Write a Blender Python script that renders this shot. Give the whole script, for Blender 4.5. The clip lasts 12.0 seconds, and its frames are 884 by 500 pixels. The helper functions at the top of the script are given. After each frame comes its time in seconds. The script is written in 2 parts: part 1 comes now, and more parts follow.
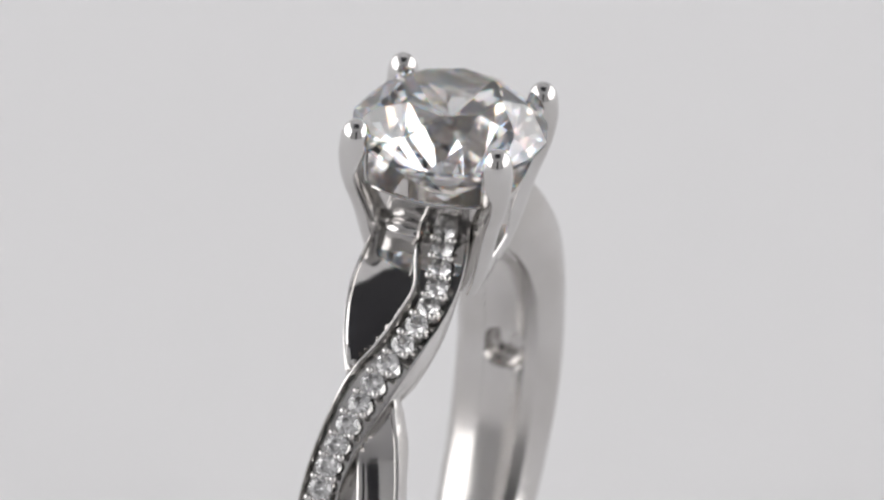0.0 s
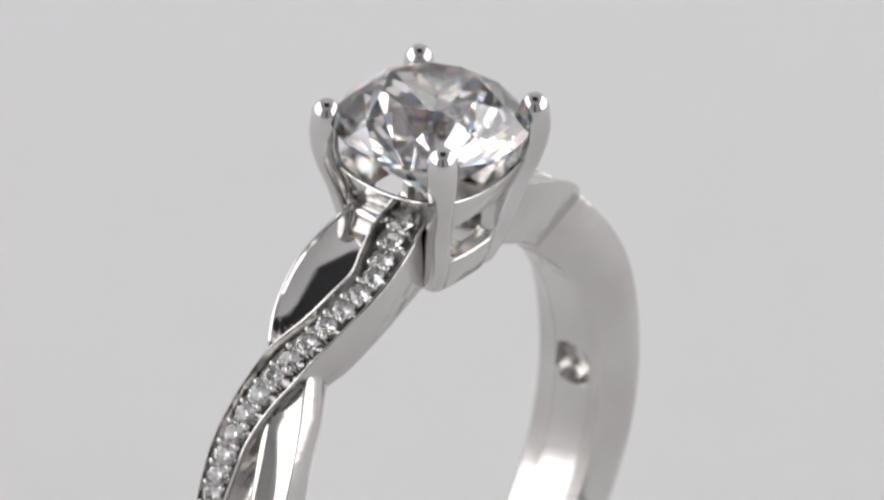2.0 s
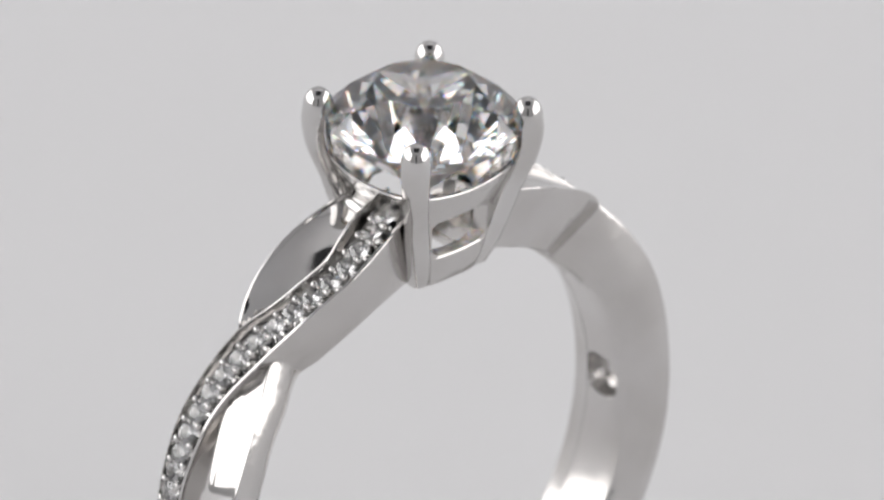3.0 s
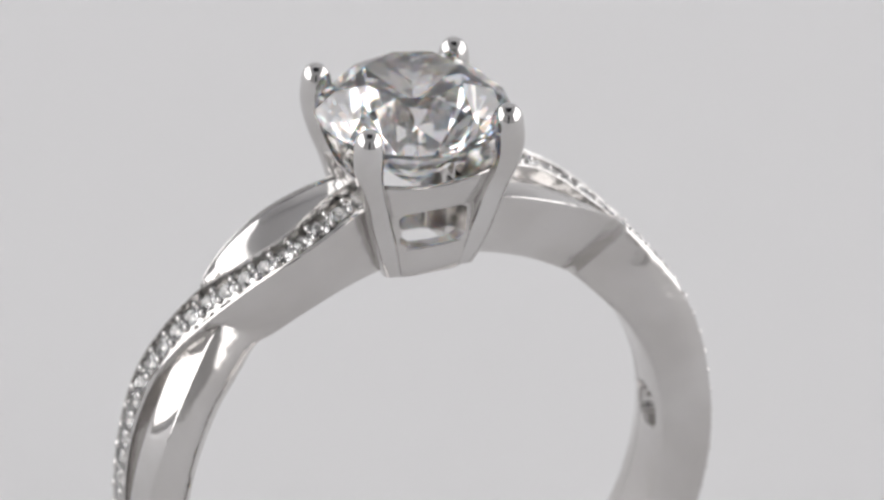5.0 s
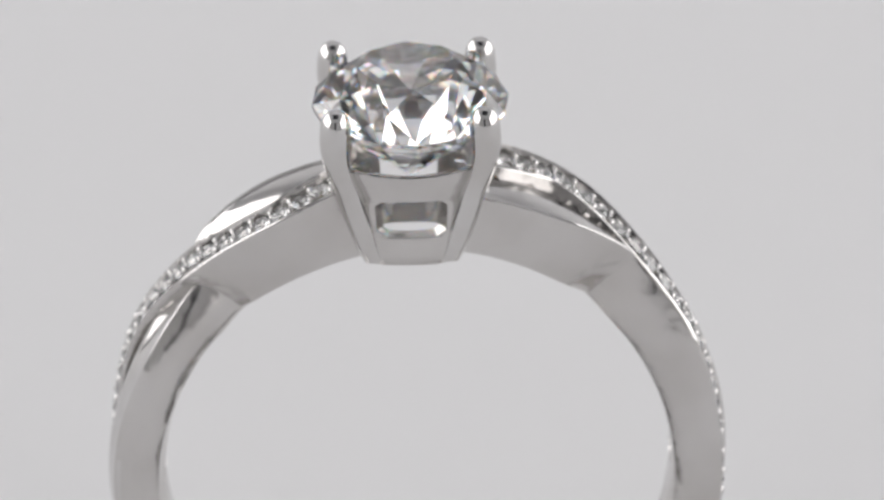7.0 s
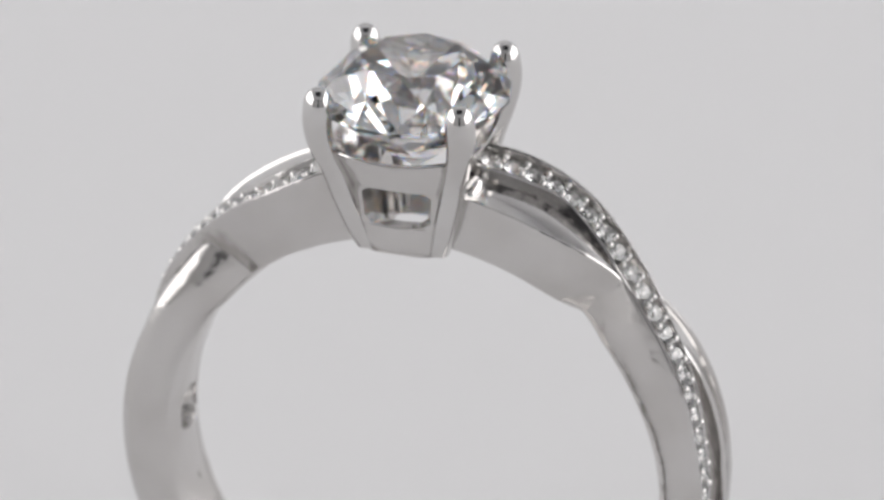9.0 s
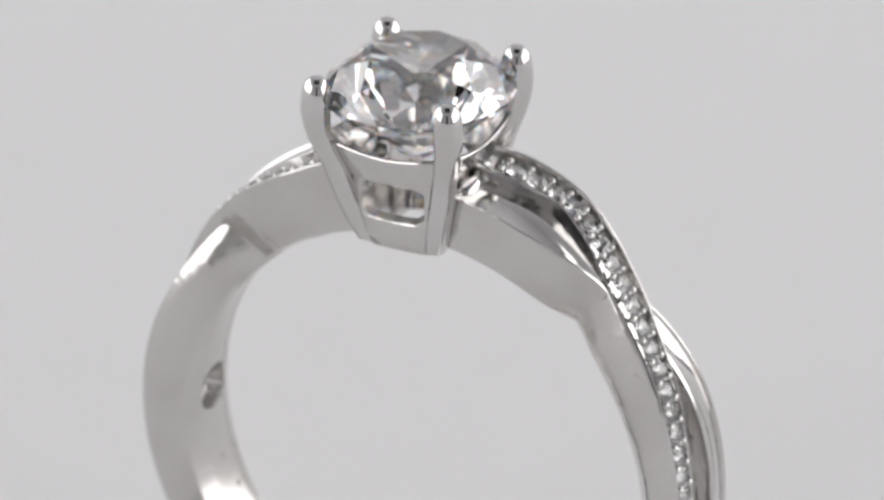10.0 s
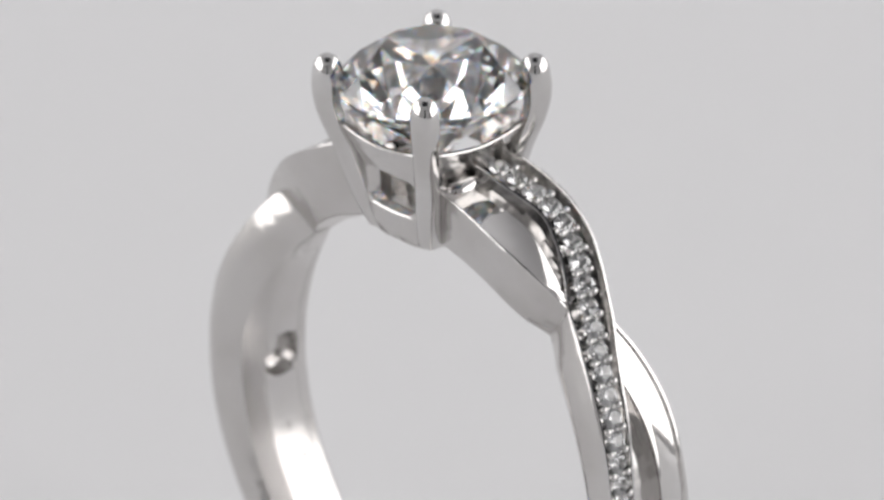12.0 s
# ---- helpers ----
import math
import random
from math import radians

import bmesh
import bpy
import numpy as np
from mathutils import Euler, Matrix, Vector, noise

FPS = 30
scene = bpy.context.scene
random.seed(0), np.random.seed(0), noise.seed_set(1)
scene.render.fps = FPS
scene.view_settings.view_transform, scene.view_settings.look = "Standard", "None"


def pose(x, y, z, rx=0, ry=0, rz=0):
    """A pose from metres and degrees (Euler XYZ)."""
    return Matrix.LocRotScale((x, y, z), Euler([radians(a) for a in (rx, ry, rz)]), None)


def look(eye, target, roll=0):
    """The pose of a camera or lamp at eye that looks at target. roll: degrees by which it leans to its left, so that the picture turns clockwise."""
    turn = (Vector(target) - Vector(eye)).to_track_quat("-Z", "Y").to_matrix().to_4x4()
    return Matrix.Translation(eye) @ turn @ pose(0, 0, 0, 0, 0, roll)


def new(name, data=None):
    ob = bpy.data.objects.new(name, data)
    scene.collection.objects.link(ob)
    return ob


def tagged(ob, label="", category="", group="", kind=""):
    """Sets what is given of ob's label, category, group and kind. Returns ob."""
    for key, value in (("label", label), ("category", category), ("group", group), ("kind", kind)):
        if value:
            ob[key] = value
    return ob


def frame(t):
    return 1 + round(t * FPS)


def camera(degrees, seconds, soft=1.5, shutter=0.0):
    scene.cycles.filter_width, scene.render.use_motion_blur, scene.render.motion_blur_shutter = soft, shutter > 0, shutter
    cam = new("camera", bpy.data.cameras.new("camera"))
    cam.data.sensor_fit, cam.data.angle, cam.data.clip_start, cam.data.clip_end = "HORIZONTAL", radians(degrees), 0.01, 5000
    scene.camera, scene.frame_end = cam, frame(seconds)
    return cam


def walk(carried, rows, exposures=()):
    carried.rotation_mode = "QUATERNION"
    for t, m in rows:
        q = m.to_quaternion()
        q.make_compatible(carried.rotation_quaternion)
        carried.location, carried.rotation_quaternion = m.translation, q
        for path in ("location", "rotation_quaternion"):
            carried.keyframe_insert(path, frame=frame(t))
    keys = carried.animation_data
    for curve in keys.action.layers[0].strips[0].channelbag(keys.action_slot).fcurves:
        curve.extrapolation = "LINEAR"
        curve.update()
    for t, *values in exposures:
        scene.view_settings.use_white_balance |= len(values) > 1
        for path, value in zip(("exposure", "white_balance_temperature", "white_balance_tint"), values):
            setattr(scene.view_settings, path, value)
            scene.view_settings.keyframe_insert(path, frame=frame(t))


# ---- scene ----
# ---- camera ----
cam = camera(5.0, 12.0, soft=2.5)
FLOOR = -0.02499          # the table top, below the level of the prong tips
CAM = pose(-0.006178, -0.307288, 0.147587 - FLOOR, 63.3835, -2.0091, 0)
walk(cam, [(0, CAM), (12, CAM)], exposures=[(0, 0.07), (1.5, 0.02), (3, 0.0), (12, 0.0)])
cam.data.dof.use_dof = True
cam.data.dof.focus_distance = 0.336
cam.data.dof.aperture_fstop = 110.0

# ---- world and light ----
world = bpy.data.worlds.new("studio_world")
world.use_nodes = True
world.node_tree.nodes["Background"].inputs[0].default_value = (0.9, 0.92, 1.0, 1)
world.node_tree.nodes["Background"].inputs[1].default_value = 0.05
scene.world = world


def softbox(name, eye, target, width, height, watts, colour=(1, 0.984, 0.98)):
    """A softbox: a rectangular diffused studio lamp."""
    data = bpy.data.lights.new(name, "AREA")
    data.shape, data.size, data.size_y, data.energy, data.color = "RECTANGLE", width, height, watts, colour
    ob = new(name, data)
    ob.matrix_world = look(eye, target)
    return ob


softbox("softbox_lamp", (-0.38, 0.03, 0.18), (0, 0.02, 0.08), 0.80, 0.31, 1.73)
softbox("softbox_lamp", (0.38, 0.03, 0.18), (0, 0.02, 0.08), 0.80, 0.31, 1.73)


# ---- materials ----
def material(name):
    m = bpy.data.materials.new(name)
    m.use_nodes = True
    return m, m.node_tree.nodes, m.node_tree.links, m.node_tree.nodes["Principled BSDF"]


def metal_material(name, colour, rough, rough_to, scale, bump):
    """White gold: near-mirror polish with faint clouding, hairline wear and soft unevenness."""
    m, n, l, b = material(name)
    b.inputs["Metallic"].default_value = 1
    co = n.new("ShaderNodeTexCoord")
    cloud = n.new("ShaderNodeTexNoise")
    cloud.inputs["Scale"].default_value, cloud.inputs["Detail"].default_value = scale, 4
    l.new(co.outputs["Object"], cloud.inputs["Vector"])
    ramp = n.new("ShaderNodeMapRange")
    ramp.inputs["From Min"].default_value, ramp.inputs["From Max"].default_value = 0.3, 0.7
    ramp.inputs["To Min"].default_value, ramp.inputs["To Max"].default_value = rough, rough_to
    l.new(cloud.outputs["Fac"], ramp.inputs["Value"])
    l.new(ramp.outputs["Result"], b.inputs["Roughness"])
    tint = n.new("ShaderNodeMix")
    tint.data_type = "RGBA"
    tint.inputs["A"].default_value = (*colour, 1)
    tint.inputs["B"].default_value = (colour[0] * 0.89, colour[1] * 0.88, colour[2] * 0.87, 1)
    worn = n.new("ShaderNodeMapRange")
    worn.inputs["From Min"].default_value, worn.inputs["From Max"].default_value = 0.36, 0.66
    l.new(cloud.outputs["Fac"], worn.inputs["Value"])
    l.new(worn.outputs["Result"], tint.inputs["Factor"])
    l.new(tint.outputs["Result"], b.inputs["Base Color"])
    grain = n.new("ShaderNodeTexNoise")
    grain.inputs["Scale"].default_value, grain.inputs["Detail"].default_value = scale * 2.2, 2
    l.new(co.outputs["Object"], grain.inputs["Vector"])
    bp = n.new("ShaderNodeBump")
    bp.inputs["Strength"].default_value, bp.inputs["Distance"].default_value = bump, 0.0001
    l.new(grain.outputs["Fac"], bp.inputs["Height"])
    l.new(bp.outputs["Normal"], b.inputs["Normal"])
    return m


GOLD = metal_material("white_gold_polished", (0.68, 0.67, 0.663), 0.05, 0.11, 500, 0.06)
SATIN = metal_material("white_gold_satin", (0.655, 0.640, 0.629), 0.13, 0.24, 380, 0.9)
BORE = metal_material("white_gold_bore", (0.66, 0.645, 0.635), 0.15, 0.25, 420, 0.06)


def gem_material(name, ior, spread, rough):
    """A clear stone whose index rises from red to blue, so that it splits light into colours; spread 0: no colours."""
    m, n, l, b = material(name)
    n.remove(b)
    if not spread:
        g = n.new("ShaderNodeBsdfGlass")
        g.inputs["IOR"].default_value, g.inputs["Roughness"].default_value = ior, rough
        g.inputs["Color"].default_value = (1, 1, 1, 1)
        l.new(g.outputs[0], n["Material Output"].inputs["Surface"])
        return m
    shares = []
    for k in range(3):
        g = n.new("ShaderNodeBsdfGlass")
        g.inputs["IOR"].default_value, g.inputs["Roughness"].default_value = ior + spread * (k - 1), rough
        g.inputs["Color"].default_value = [(0.994, 0, 0, 1), (0, 0.992, 0, 1), (0, 0, 1, 1)][k]
        shares.append(g)
    first, second = n.new("ShaderNodeAddShader"), n.new("ShaderNodeAddShader")
    l.new(shares[0].outputs[0], first.inputs[0])
    l.new(shares[1].outputs[0], first.inputs[1])
    l.new(first.outputs[0], second.inputs[0])
    l.new(shares[2].outputs[0], second.inputs[1])
    l.new(second.outputs[0], n["Material Output"].inputs["Surface"])
    return m


ENGRAVED = metal_material("engraved_metal", (0.34, 0.33, 0.32), 0.35, 0.5, 600, 0.2)
GEM = gem_material("diamond", 2.2, 0.005, 0.045)
SMALL_GEM = gem_material("small_diamond", 2.05, 0, 0.02)


def paper_material(name, colour, rough):
    """Matt studio paper with faint fibres and slow tonal drift."""
    m, n, l, b = material(name)
    b.inputs["Roughness"].default_value = rough
    co = n.new("ShaderNodeTexCoord")
    a, f = n.new("ShaderNodeTexNoise"), n.new("ShaderNodeTexNoise")
    a.inputs["Scale"].default_value, a.inputs["Detail"].default_value = 6, 2
    f.inputs["Scale"].default_value, f.inputs["Detail"].default_value = 900, 3
    mix = n.new("ShaderNodeMix")
    mix.data_type = "RGBA"
    mix.inputs["A"].default_value = (*[c * 0.985 for c in colour], 1)
    mix.inputs["B"].default_value = (*[min(1, c * 1.015) for c in colour], 1)
    bp = n.new("ShaderNodeBump")
    bp.inputs["Strength"].default_value, bp.inputs["Distance"].default_value = 0.05, 0.0001
    for t in (a, f):
        l.new(co.outputs["Object"], t.inputs["Vector"])
    l.new(a.outputs["Fac"], mix.inputs["Factor"])
    l.new(mix.outputs["Result"], b.inputs["Base Color"])
    l.new(f.outputs["Fac"], bp.inputs["Height"])
    l.new(bp.outputs["Normal"], b.inputs["Normal"])
    return m


PAPER = paper_material("light_grey_paper", (0.74, 0.74, 0.75), 0.9)
WALL = paper_material("white_wall", (0.80, 0.80, 0.80), 0.9)
CEILING = paper_material("grey_ceiling", (0.74, 0.74, 0.75), 0.8)
CHARCOAL = paper_material("charcoal_matt", (0.04, 0.04, 0.045), 0.9)


# ---- mesh helpers ----
def link_mesh(name, bm, mat, sharp=32):
    bmesh.ops.recalc_face_normals(bm, faces=bm.faces[:])
    me = bpy.data.meshes.new(name)
    bm.to_mesh(me)
    bm.free()
    me.materials.append(mat)
    if sharp:
        me.shade_smooth()
        me.set_sharp_from_angle(angle=radians(sharp))
    return new(name, me)


BASE = Vector((0.1, 0, -25.0))     # the ring's lowest point, in millimetres from the middle of the prong tips


def mm(v):
    """From millimetres on the ring to metres from the ring's base."""
    return (Vector(v) - BASE) * 0.001


def part(name, bm, mat, parent, label="", sharp=32, flank=None):
    ob = link_mesh(name, bm, mat, sharp)
    ob.parent = parent
    if flank:
        ob.data.materials.append(flank)
        ob.data.materials.append(BORE)
        hub = mm((CENTRE[0], 0, CENTRE[1]))
        for f in ob.data.polygons:
            out = f.center - hub
            out.y = 0
            if f.normal.dot(out.normalized()) < 0.55:
                f.material_index = 1
            if f.normal.dot(out.normalized()) < -0.8:
                f.material_index = 2
    if label:
        tagged(ob, label)
    return ob


def curve(x, pts):
    """Smooth interpolation through (x, value) pairs."""
    xs = [p[0] for p in pts]
    if x <= xs[0]:
        return pts[0][1]
    if x >= xs[-1]:
        return pts[-1][1]
    i = max(k for k in range(len(xs) - 1) if xs[k] <= x)

    def slope(k):
        if k == 0 or k == len(xs) - 1:
            a, c = (0, 1) if k == 0 else (k - 1, k)
        else:
            a, c = k - 1, k + 1
        return (pts[c][1] - pts[a][1]) / (xs[c] - xs[a])
    h = xs[i + 1] - xs[i]
    u = (x - xs[i]) / h
    p0, p1, m0, m1 = pts[i][1], pts[i + 1][1], slope(i) * h, slope(i + 1) * h
    return (2 * u**3 - 3 * u**2 + 1) * p0 + (u**3 - 2 * u**2 + u) * m0 + (3 * u**2 - 2 * u**3) * p1 + (u**3 - u**2) * m1


CENTRE = (0.1, -14.6)      # x and z of the finger hole's axis
INNER = 8.64


def around(phi, r, y, turned=False):
    """A point at the angle phi (degrees from the top), radius r and depth y; turned: on the opposite shoulder."""
    x, z = r * math.sin(radians(phi)), CENTRE[1] + r * math.cos(radians(phi))
    return mm((CENTRE[0] - x, -y, z) if turned else (CENTRE[0] + x, y, z))


def sweep(phis, section, turned=False):
    """A closed bar along the band, its outline given by section(phi) as (radius, depth) pairs."""
    bm = bmesh.new()
    rows = [[bm.verts.new(around(p, r, y, turned)) for r, y in section(p)] for p in phis]
    n = len(rows[0])
    for a, c in zip(rows, rows[1:]):
        for k in range(n):
            bm.faces.new((a[k], a[(k + 1) % n], c[(k + 1) % n], c[k]))
    bm.faces.new(rows[0])
    bm.faces.new(rows[-1][::-1])
    return bm


def steps(a, c, n):
    return [a + (c - a) * k / n for k in range(n + 1)]


# ---- the studio ----
def studio():
    w, back, front, h, r = 0.62, 0.55, 0.75, 0.52, 0.16
    bm = bmesh.new()
    prof = [(-front, 0.0)] + [(back - r + r * math.sin(a), r - r * math.cos(a)) for a in steps(0, math.pi / 2, 14)] + [(back, h)]
    under = [(-front, -0.003)] + [(back - r + (r + 0.003) * math.sin(q), r - (r + 0.003) * math.cos(q)) for q in steps(0, math.pi / 2, 14)] + [(back + 0.003, h)]
    loop = prof + under[::-1]
    rows = [[bm.verts.new((x, y, z)) for y, z in loop] for x in (-w, w)]
    for k in range(len(loop)):
        j = (k + 1) % len(loop)
        bm.faces.new((rows[0][k], rows[1][k], rows[1][j], rows[0][j]))
    ob = link_mesh("backdrop", bm, PAPER, 40)
    tagged(ob, "seamless light grey paper sweep, floor rising into wall", "backdrop", kind="structure")

    def slab(name, lo, hi, mat, label, cat):
        b2 = bmesh.new()
        bmesh.ops.create_cube(b2, size=1)
        for v in b2.verts:
            v.co = Vector([lo[k] + (v.co[k] + 0.5) * (hi[k] - lo[k]) for k in range(3)])
        o = link_mesh(name, b2, mat, 0)
        tagged(o, label, cat, kind="structure")
    slab("wall_west", (-w - 0.03, -front, -0.003), (-w - 0.002, back + 0.03, h), WALL, "plain matt white studio wall panel", "wall")
    slab("wall_east", (w + 0.002, -front, -0.003), (w + 0.03, back + 0.03, h), WALL, "plain matt white studio wall panel", "wall")
    slab("wall_south", (-w - 0.03, -front - 0.03, -0.003), (w + 0.03, -front - 0.002, h), WALL, "plain matt white studio wall panel", "wall")
    # unseen dark strip, added so the metal reflects a dark stripe camera-side
    slab("rear_dark_panel", (-0.09, -front + 0.004, 0.0), (0.09, -front + 0.012, h), CHARCOAL, "dark charcoal panel added behind the camera to darken reflections", "curtain")
    # the ceiling panel's opening shows an added unseen dark slab, for black overhead reflections
    b3 = bmesh.new()
    hx, y0, y1 = 0.22, -0.36, 0.08
    outer = [(-w - 0.03, -front - 0.03), (w + 0.03, -front - 0.03), (w + 0.03, back + 0.03), (-w - 0.03, back + 0.03)]
    inner = [(-hx, y0), (hx, y0), (hx, y1), (-hx, y1)]
    low_o, low_i = [[b3.verts.new((x, y, h + 0.002)) for x, y in q] for q in (outer, inner)]
    top_o, top_i = [[b3.verts.new((x, y, h + 0.02)) for x, y in q] for q in (outer, inner)]
    for k in range(4):
        j = (k + 1) % 4
        b3.faces.new((low_o[k], low_o[j], low_i[j], low_i[k]))
        b3.faces.new((top_o[k], top_o[j], top_i[j], top_i[k]))
        b3.faces.new((low_o[k], low_o[j], top_o[j], top_o[k]))
        b3.faces.new((low_i[k], low_i[j], top_i[j], top_i[k]))
    tagged(link_mesh("ceiling", b3, CEILING, 0), "matt light grey studio ceiling panel with oblong opening", "ceiling", kind="structure")
    # stands in for unlit space overhead; darkens prong tips and strand tops
    slab("overhead_dark_panel", (-w - 0.03, -front - 0.03, h + 0.06), (w + 0.03, back + 0.03, h + 0.09), CHARCOAL, "dark charcoal panel added over the opening, reflected as black in the metal", "ceiling")


studio()


# ---- the ring ----
def pave_front(p):
    return curve(p, [(6, -0.25), (14, -0.09), (20, 0.21), (25, 0.47), (31, 0.2), (36, -0.15), (42, -0.75), (48, -1.08), (54, -1.3), (60, -1.47), (66, -1.57), (77, -1.65), (100, -1.65), (150, -1.3)])


def pave_back(p):
    return curve(p, [(6, 1.35), (12.6, 1.68), (18, 1.92), (24.8, 2.0), (31, 1.82), (37, 1.47), (42, 1.12), (47, 0.78), (53, 0.33), (59, 0.0), (65, -0.17), (72, -0.37), (79, -0.47), (100, -0.5), (150, -0.4)])


def pave_radius(p):
    return curve(p, [(6, 11.62), (15, 11.52), (22, 11.36), (35, 11.15), (50, 10.97), (60, 10.88), (70, 10.68), (80, 10.5), (95, 10.4), (120, 10.35), (150, 10.3)])


def wall(r0, y0, r1, y1, out, n=8):
    """Points up a flank from (r0, y0) to (r1, y1), swelling outwards."""
    return [(r0 + (r1 - r0) * u, y0 + (y1 - y0) * u + out * 4 * u * (1 - u)) for u in steps(0, 1, n)]


def bore(y):
    """The comfort-fit bore: a little wider at its rims."""
    return INNER + 0.15 * abs(y / 1.3) ** 2.4


def hollow(p):
    """How far out the inner flank of a strand starts: it rides on the lining below the crossing."""
    return curve(p, [(6, INNER), (55, INNER), (61, 9.45), (150, 9.45)])


def pave_section(p):
    f, b, r = pave_front(p), pave_back(p), pave_radius(p)
    c = 0.06
    e = r + curve(p, [(6, 0.12), (25, 0.12), (40, 0.0), (150, 0.0)])
    bed = curve(p, [(6, 0.46), (62, 0.46), (75, 0.36), (92, 0.31), (150, 0.28)])
    cf = curve(p, [(6, 0.06), (40, 0.06), (50, 0.24), (150, 0.26)])
    g = r + curve(p, [(6, 0.08), (32, 0.08), (44, 0.0), (150, 0.0)])
    fi = max(f + 0.02, curve(p, [(6, 0.0), (20, 0.25), (36, 0.1), (43, -0.25), (46, -0.42), (51, -0.76), (64, -1.1), (79, -1.22), (150, -1.2)]))
    bi = min(b - 0.02, curve(p, [(6, 1.15), (11, 1.22), (19, 1.37), (28, 1.37), (38, 1.0), (43, 0.58), (47, 0.35), (60, 0.0), (150, -0.3)]))
    rx, ym = hollow(p), max(fi + 0.2, min(bi - 0.2, -0.74))
    k = curve(p, [(6, 0.04), (35, 0.05), (43, 0.08), (50, 0.20), (60, 0.26), (150, 0.25)])
    return [(bore(fi), fi + c)] + wall(bore(fi) + c, fi, e - cf, f, -k) + [(e - cf * 0.5, f + 0.02), (e - cf * 0.2, f + 0.05), (e, f + 0.10), (e - 0.03, f + 0.12), (r - bed, f + 0.19),
            (r - bed, b - 0.19), (g - 0.03, b - 0.12), (g, b - 0.10), (g, b - c), (g - c * 0.3, b - c * 0.3), *wall(g - c, b, max(rx, bore(bi)) + c, bi, 0.04 if p < 50 else 0.0), (max(rx, bore(bi)), bi - c), (rx, ym + 0.04), (bore(ym), ym)]


def plain_section(p):
    f = curve(p, [(6, -1.58), (12, -1.67), (20, -1.72), (27, -1.66), (35, -1.36), (42, -0.90), (47, -0.5), (53, -0.1), (61, 0.3), (68, 0.5), (75, 0.56), (83, 0.5), (100, 0.3), (150, 0.2)])
    b = curve(p, [(6, 0.4), (14, 0.4), (25, 0.6), (35, 0.55), (42, 0.75), (47, 1.03), (53, 1.42), (61, 1.76), (68, 1.88), (75, 1.86), (100, 1.75), (150, 1.35)])
    rf = curve(p, [(6, 11.15), (14, 11.21), (22, 11.23), (30, 11.24), (36, 11.22), (41, 11.12), (47, 10.7), (55, 10.62), (70, 10.62), (100, 10.58), (150, 10.3)])
    rb = curve(p, [(6, 11.15), (14, 11.12), (24, 10.97), (32, 10.80), (39, 10.62), (45, 10.5), (60, 10.38), (80, 10.38), (150, 10.25)])
    lip = curve(p, [(6, 0.06), (30, 0.07), (42, 0.04), (52, 0.0), (118, 0.0)])
    ridge = curve(p, [(6, 0.0), (40, 0.0), (46, 0.07), (60, 0.10), (85, 0.09), (118, 0.0)])
    dome = curve(p, [(6, 0.04), (16, 0.09), (30, 0.10), (40, 0.04), (50, -0.03), (80, -0.04), (118, 0.05)])
    c = 0.06
    fi = max(f + 0.02, curve(p, [(6, -1.16), (11, -1.19), (26, -1.12), (35, -0.9), (43, -0.2), (50, 0.1), (60, 0.4), (150, 0.5)]))
    bi = min(b - 0.02, curve(p, [(6, 0.3), (36, 0.4), (43, 0.58), (46, 0.7), (52, 1.05), (59, 1.2), (68, 1.5), (83, 1.68), (150, 1.4)]))
    rx, ym = hollow(p), min(bi - 0.2, max(fi + 0.2, 0.74))
    top = []
    y0, y1 = f + 0.17, b - 0.19
    for u in steps(0, 1, 8):
        top.append((rf - lip + (rb - rf + lip) * u + dome * 4 * u * (1 - u), y0 + (y1 - y0) * u))
    k = curve(p, [(6, 0.04), (35, 0.05), (42, 0.10), (46, 0.27), (56, 0.31), (150, 0.30)])
    outline = [(bore(ym), ym), (rx, ym - 0.04), (max(rx, bore(fi)), fi + c)] + wall(max(rx, bore(fi)) + c, fi, rf - c, f, -0.04 if p < 50 else 0.0) + [(rf - c * 0.3, f + c * 0.3), (rf, f + c), (rf - lip * 0.05, f + 0.11)] + top + [(rb + ridge, b - 0.13), (rb + ridge, b - c), (rb + ridge - c * 0.3, b - c * 0.3),
        *wall(rb + ridge - c, b, bore(bi) + c, bi, k), (bore(bi), bi - c)]
    # where it passes under the set strand it stays below that strand's channel
    low, f2, b2 = pave_radius(p) - 0.56, pave_front(p) + 0.06, pave_back(p) - 0.06
    return [(min(q, low) if f2 < y < b2 else q, y) for q, y in outline]


def shank_section(p):
    """The lining and lower band, with a small sunk window inside on either flank."""
    q = abs(p - 180)
    r = curve(q, [(0, 10.4), (30, 10.42), (50, 10.3), (75, 10.1), (88, 10.05), (112, 10.0), (120, 9.7), (130, 9.55)])
    w = curve(q, [(0, 1.35), (30, 1.42), (50, 1.2), (75, 1.0), (105, 0.95), (118, 0.75), (130, 0.4)])
    c = 0.12
    e = bore(w) + 0.012
    return [(e, -w + c), (e + c, -w), (r - c, -w), (r - 0.3 * c, -w + 0.3 * c), (r, -w + c), (r + 0.02, 0), (r, w - c), (r - 0.3 * c, w - 0.3 * c), (r - c, w), (e + c, w), (e, w - c),
            *[(bore(y) + 0.012 + sunk((q - 93.3) / 5.3, y / 0.76), y) for y in steps(0.76, -0.76, 18)]]


def sunk(u, v):
    """Depth of the small window inside the band: a rounded pit with a domed floor."""
    d = (abs(u) ** 2.6 + abs(v) ** 2.6) ** (1 / 2.6)
    if d >= 1:
        return 0.0
    return 0.55 * min(1.0, (1 - d) / 0.22) - 0.14 * max(0.0, 1 - d / 0.7)


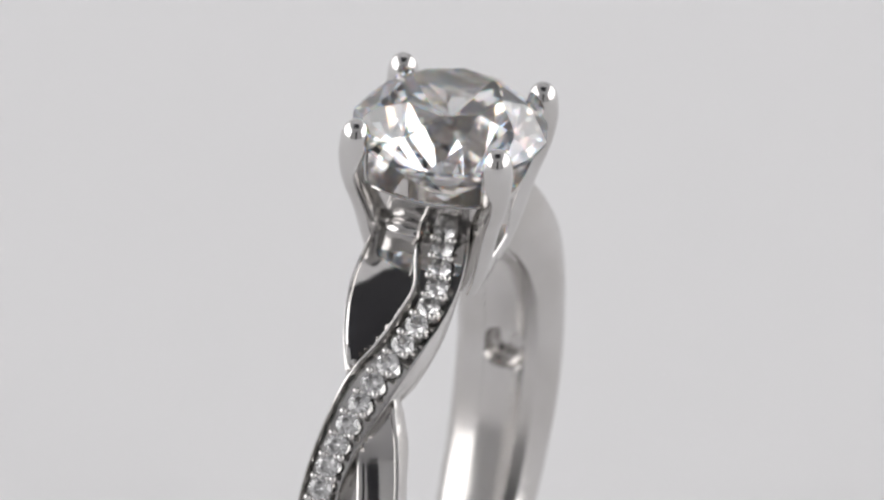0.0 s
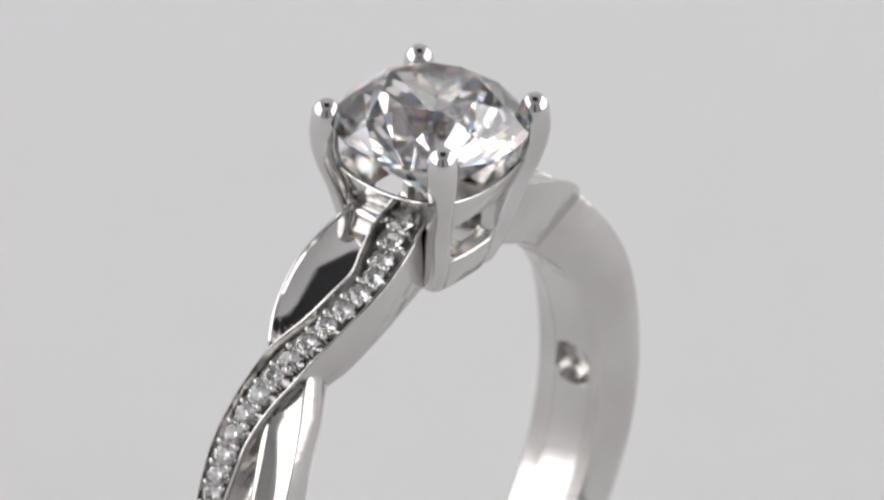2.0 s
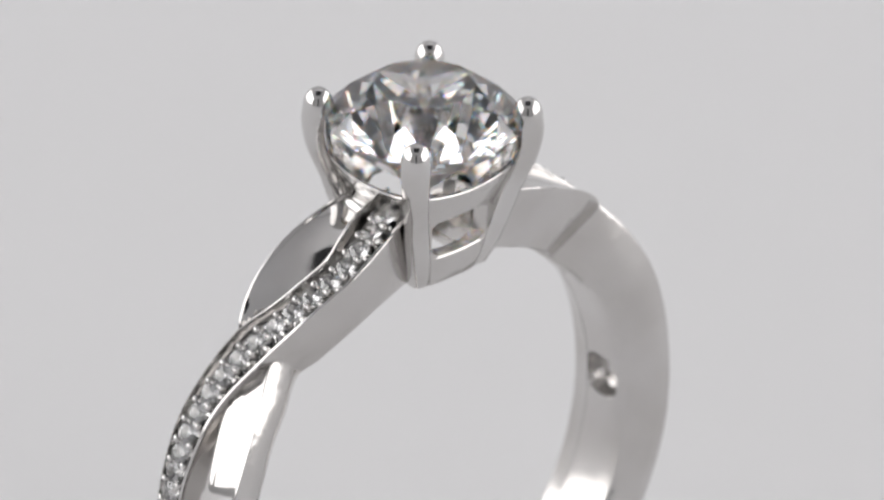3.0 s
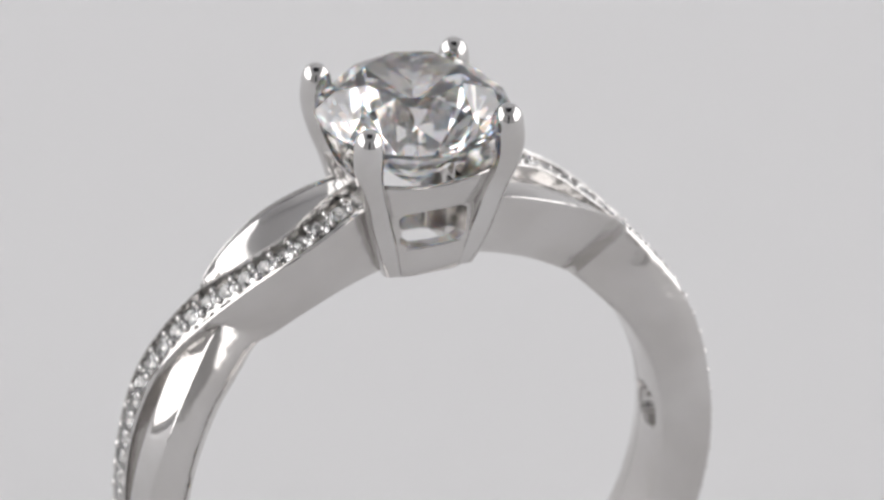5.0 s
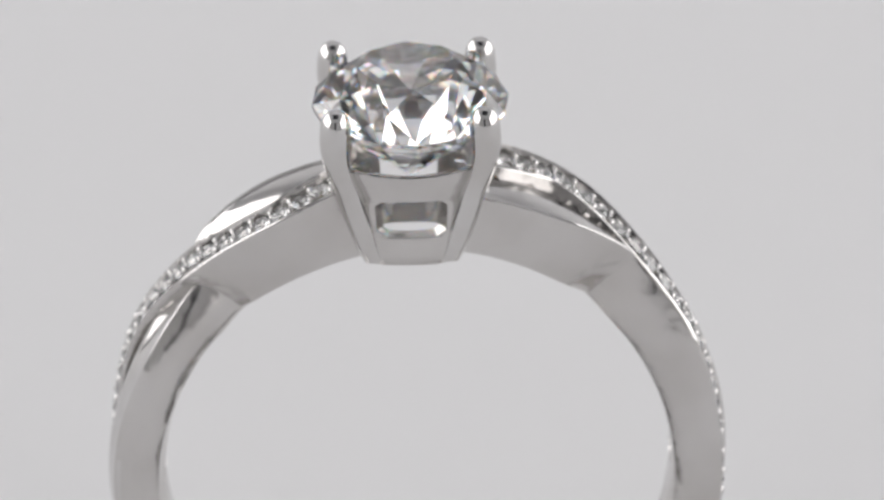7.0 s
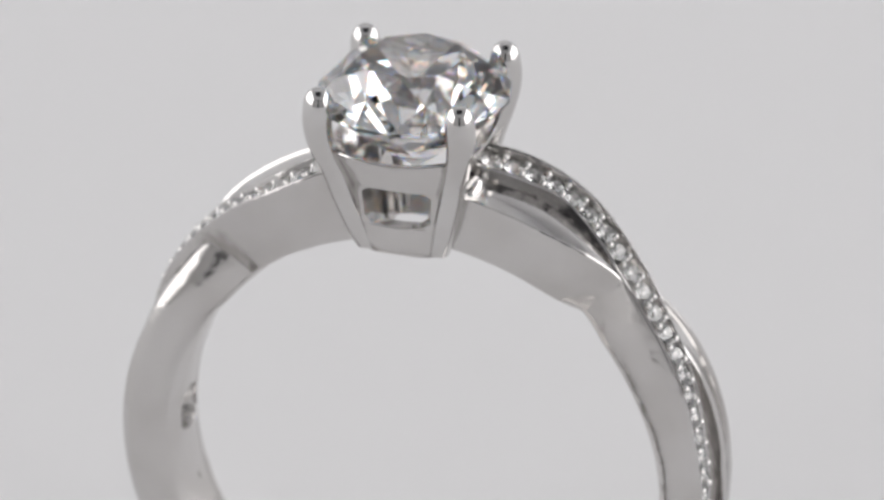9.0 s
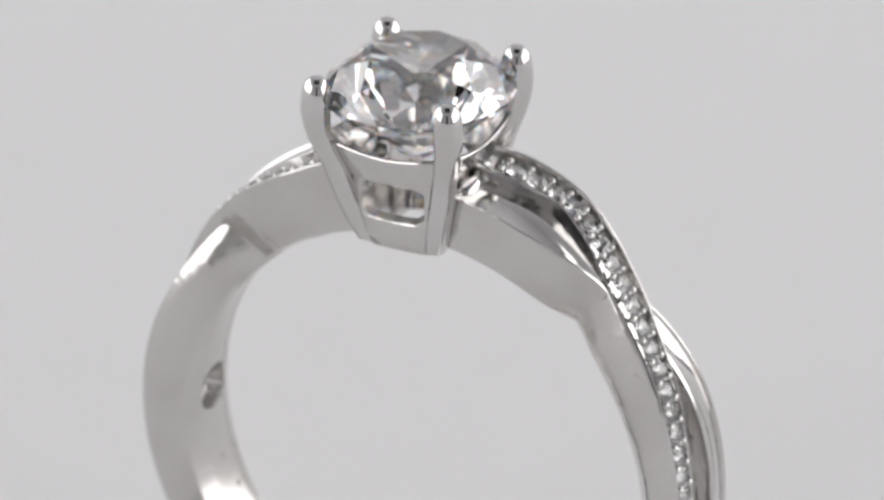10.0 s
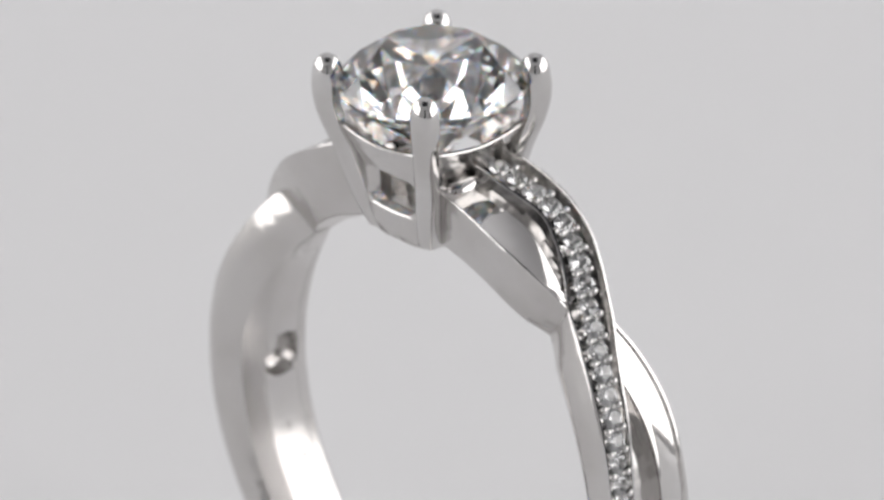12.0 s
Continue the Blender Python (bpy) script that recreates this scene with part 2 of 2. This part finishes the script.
def brilliant(radius, table=0.50, crown=0.17, pavilion=0.43, girdle=0.02):
    """A round brilliant with its girdle at z = 0, in millimetres."""
    bm = bmesh.new()
    d = 2 * radius
    rt, zt, zp, zg = radius * table, d * crown, -d * pavilion, d * girdle / 2

    def ring(n, r, z, off=0.0):
        return [bm.verts.new((r * math.cos(radians(off + 360 * k / n)), r * math.sin(radians(off + 360 * k / n)), z)) for k in range(n)]
    cs = math.cos(radians(22.5))
    rs, rp = radius * 0.80, radius * 0.22
    zs = zt - (rs * cs - rt) * (zt - zg) / (radius - rt)
    zl = zp + rp * cs * (-zg - zp) / radius
    t, s = ring(8, rt, zt), ring(8, rs, zs, 22.5)
    g, h = ring(16, radius, zg), ring(16, radius, -zg)
    pl = ring(8, rp, zl, 22.5)
    c = bm.verts.new((0, 0, zp))
    bm.faces.new(t)
    for k in range(8):
        j = (k + 1) % 8
        g0, g1, g2 = g[2 * k], g[2 * k + 1], g[(2 * k + 2) % 16]
        h0, h1, h2 = h[2 * k], h[2 * k + 1], h[(2 * k + 2) % 16]
        bm.faces.new((t[k], s[k], t[j]))
        bm.faces.new((t[k], s[k - 1], g0, s[k]))
        bm.faces.new((s[k], g0, g1))
        bm.faces.new((s[k], g1, g2))
        bm.faces.new((g0, g1, h1, h0))
        bm.faces.new((g1, g2, h2, h1))
        bm.faces.new((pl[k], h1, h0))
        bm.faces.new((pl[k], h2, h1))
        bm.faces.new((c, pl[k - 1], h0, pl[k]))
    return bm


def prong_bmesh(sx, sy):
    """A claw: round tip, straight shaft, curving in to its foot; squarer in section towards the foot."""
    bm = bmesh.new()
    path = [(2.50, 2.48, -0.46), (2.54, 2.52, -0.9), (2.50, 2.49, -1.6), (2.34, 2.36, -2.3), (2.12, 2.16, -3.0), (1.92, 1.98, -3.8), (1.70, 1.82, -4.6), (1.48, 1.62, -5.4), (1.28, 1.40, -6.0)]
    zs = [p[2] for p in path]
    rows = []
    n = 24
    levels = []
    for a in (2, 10, 20, 30, 40, 52, 64, 77):
        levels.append((path[0], 0.53 * math.sin(radians(a)) ** 0.9, 0.74 * math.cos(radians(a))))
    for k in range(len(path) - 1):
        for u in (0, 0.34, 0.67):
            levels.append((tuple(path[k][i] + (path[k + 1][i] - path[k][i]) * u for i in range(3)), None, 0))
    levels.append((path[-1], None, 0))
    xs = [(-z, p[0]) for p, z in zip(path, zs)]
    ys = [(-z, p[1]) for p, z in zip(path, zs)]
    for (x, y, z), rad, up in levels:
        cx, cy = curve(-z, xs), curve(-z, ys)
        rr = rad if rad is not None else curve(-z, [(0.46, 0.53), (1.0, 0.51), (1.7, 0.47), (3, 0.44), (4.5, 0.43), (6.2, 0.36)])
        e = curve(-z, [(0.46, 2.0), (3, 2.0), (4.6, 2.1), (6.2, 2.6)])
        row = []
        for k in range(n):
            a = 2 * math.pi * k / n
            ca, sa = math.cos(a), math.sin(a)
            q = rr / (abs(ca) ** e + abs(sa) ** e) ** (1 / e)
            row.append(bm.verts.new(mm((sx * (cx + q * ca), sy * (cy + q * sa), z + up))))
        rows.append(row)
    for a, c in zip(rows, rows[1:]):
        for k in range(n):
            bm.faces.new((a[k], a[(k + 1) % n], c[(k + 1) % n], c[k]))
    bm.faces.new(rows[0])
    bm.faces.new(rows[-1])
    return bm


def collar_bmesh(levels, n=64):
    """A hollow rounded-square rail turned from (z, half width x, half width y, inner share) levels, closed inside."""
    bm = bmesh.new()
    rows = []
    for z, hx, hy, dip in levels:
        row = []
        for k in range(n):
            a = 2 * math.pi * k / n
            ca, sa = math.cos(a), math.sin(a)
            q = 1 / (abs(ca) ** 4.5 + abs(sa) ** 4.5) ** (1 / 4.5)
            row.append(bm.verts.new(mm((hx * q * ca, hy * q * sa, z - dip * abs(math.cos(2 * a)) ** 1.5))))
        rows.append(row)
    for a, c in zip(rows, rows[1:] + rows[:1]):
        for k in range(n):
            bm.faces.new((a[k], a[(k + 1) % n], c[(k + 1) % n], c[k]))
    return bm


def post_bmesh(middle):
    """A corner of the gallery wall beside one claw, between rail and collar."""
    bm = bmesh.new()
    rows = []
    for u in steps(0, 1, 6):
        z = -3.44 - 1.45 * u
        hx, hy = 2.08 - 0.10 * u, 2.08 - 0.06 * u
        half = 13 + 9 * max(0.0, abs(u - 0.5) - 0.36) / 0.14
        outer, inner = [], []
        for k in range(9):
            a = radians(middle - half + 2 * half * k / 8)
            ca, sa = math.cos(a), math.sin(a)
            q = 1 / (abs(ca) ** 4.5 + abs(sa) ** 4.5) ** (1 / 4.5)
            edge = 0.04 if k in (0, 8) else 0.0
            outer.append(bm.verts.new(mm(((hx - edge) * q * ca, (hy - edge) * q * sa, z))))
            inner.append(bm.verts.new(mm(((hx - 0.42) * q * ca, (hy - 0.42) * q * sa, z))))
        rows.append(outer + inner[::-1])
    for a, c in zip(rows, rows[1:]):
        for k in range(18):
            bm.faces.new((a[k], a[(k + 1) % 18], c[(k + 1) % 18], c[k]))
    bm.faces.new(rows[0])
    bm.faces.new(rows[-1])
    return bm


def ring_thing():
    ring = tagged(new("ring"), "white gold twisted engagement ring with round diamond, standing upright", "ring")
    part("shank", sweep(sorted(steps(52, 308, 128) + steps(81.3, 92.1, 27) + steps(267.9, 278.7, 27)), shank_section), SATIN, ring, "plain satin-polished white gold lower band", 32, SATIN)
    gem_small = None
    bead_mesh = None
    for turned in (False, True):
        strand = part("pave_strand", sweep(steps(7, 150, 160), pave_section, turned), GOLD, ring, "raised strand set with a row of small diamonds", 28, SATIN)
        part("plain_strand", sweep(steps(7, 150, 160), plain_section, turned), GOLD, ring, "smooth polished white gold strand", 28, SATIN)
        p = 12.0
        while p < 112:
            f, b, r = pave_front(p), pave_back(p), pave_radius(p)
            y, size = (f + b) / 2, min(0.40, (b - f) / 2 - 0.135)
            z = around(p, 1, 0, turned) - around(p, 0, 0, turned)
            z.normalize()
            side = Vector((0, -1 if turned else 1, 0))
            turn = Matrix((side.cross(z), side, z)).transposed().to_4x4()
            if gem_small is None:
                gem = brilliant(1.0, 0.52, 0.16, 0.42, 0.03)
                ob = part("pave_diamond", gem, SMALL_GEM, strand, "", 0)
                gem_small = ob.data
            else:
                ob = new("pave_diamond", gem_small)
                ob.parent = strand
            ob.matrix_basis = Matrix.Translation(around(p, r - 0.08, y, turned)) @ turn @ pose(0, 0, 0, random.uniform(-5, 5), random.uniform(-5, 5), random.uniform(0, 45)) @ Matrix.Diagonal((size * 0.001, size * 0.001, size * 0.001, 1))
            step = math.degrees((2 * size - 0.03) / r)
            q = p + step / 2
            f, b, r = pave_front(q), pave_back(q), pave_radius(q)
            mid, far = (f + b) / 2, min(0.33, (b - f) / 2 - 0.25)
            for y, lift, big in ((mid - far, 0.05, 1.25), (mid + far, 0.05, 1.25), (mid - far * 0.42, 0.09, 0.8), (mid + far * 0.42, 0.09, 0.8)):
                if bead_mesh is None:
                    bm = bmesh.new()
                    bmesh.ops.create_uvsphere(bm, u_segments=8, v_segments=5, radius=0.00012)
                    ob = part("bead", bm, GOLD, strand, "", 60)
                    bead_mesh = ob.data
                else:
                    ob = new("bead", bead_mesh)
                    ob.parent = strand
                ob.matrix_basis = Matrix.Translation(around(q, r - lift, y, turned)) @ Matrix.Scale(big * random.uniform(0.9, 1.1), 4)
            p += step
    for turned in (False, True):
        roll = bmesh.new()
        bmesh.ops.create_uvsphere(roll, u_segments=24, v_segments=14, radius=1)
        for v in roll.verts:
            q = Vector((math.copysign(abs(v.co.x) ** 0.8, v.co.x), v.co.y, v.co.z))
            v.co = around(11.4 + 2.2 * q.y, 11.04 + 0.42 * q.z, -0.62 + 0.80 * q.x, turned)
        part("scroll_end", roll, GOLD, ring, "polished rounded strand end under the setting", 60)
    for sx, sy in ((-1, -1), (1, -1), (1, 1), (-1, 1)):
        part("prong", prong_bmesh(sx, sy), GOLD, ring, "", 50)
        part("corner_web", post_bmesh(math.degrees(math.atan2(sy, sx))), SATIN, ring, "", 40)
    part("gallery_rail", collar_bmesh([(-2.08, 2.64, 2.62, 0.24), (-2.03, 2.62, 2.60, 0.24), (-2.02, 2.49, 2.47, 0.24), (-2.10, 2.42, 2.40, 0.22), (-2.5, 2.10, 2.10, 0.1), (-3.0, 1.86, 1.86, 0),
                                       (-3.40, 1.68, 1.68, 0), (-3.48, 1.72, 1.72, 0), (-3.51, 2.06, 2.06, 0), (-3.46, 2.12, 2.13, 0)]), SATIN, ring, "polished rail under the stone", 30)
    part("base_collar", collar_bmesh([(-4.86, 1.98, 2.02, 0.1), (-4.81, 1.95, 1.98, 0.1), (-4.80, 1.50, 1.52, 0.1), (-4.9, 1.42, 1.44, 0.05), (-6.0, 1.1, 1.1, 0), (-6.08, 1.15, 1.2, 0),
                                      (-6.14, 1.50, 1.68, 0), (-6.07, 1.56, 1.74, 0), (-5.5, 1.80, 1.92, 0)]), SATIN, ring, "polished base collar of the setting", 30)
    for p0, p1, y0, y1 in ((-103.8, -105.6, -0.08, 0.98), (-112.2, -113.4, 0.22, 0.80)):
        bar = bmesh.new()
        low = [bar.verts.new(around(p, bore(y) + 0.004, y)) for p, y in ((p0, y0), (p1, y0), (p1, y1), (p0, y1))]
        top = [bar.verts.new(around(p, bore(y) + 0.05, y)) for p, y in ((p0, y0), (p1, y0), (p1, y1), (p0, y1))]
        bar.faces.new(low)
        bar.faces.new(top[::-1])
        for k in range(4):
            bar.faces.new((low[k], low[(k + 1) % 4], top[(k + 1) % 4], top[k]))
        part("hallmark", bar, ENGRAVED, ring, "worn unreadable stamp inside the band", 0)
    gem = brilliant(3.33, 0.52, 0.205, 0.43)
    for v in gem.verts:
        v.co = mm(Matrix.Rotation(radians(4), 3, "Z") @ v.co + Vector((0.06, 0.0, -0.74)))
    part("centre_diamond", gem, GEM, ring, "large round brilliant-cut clear diamond", 0)
    return ring


RING = ring_thing()


def motions():
    """The ring turns steadily about the upright axis of its stand."""
    lean = pose(0, 0, 0, 2.3745, 0, 0) @ pose(0, 0, 0, 0, -2.9325, 0)
    offset = Vector((-0.0021458, 0.0000565, -FLOOR))
    rows = []
    for k in range(13):
        turn = pose(0, 0, 0, 0, 0, 72.0 - 10.0376 * k)
        rows.append((k, turn @ Matrix.Translation(offset) @ lean @ Matrix.Translation(BASE * 0.001)))
    walk(RING, rows)


motions()
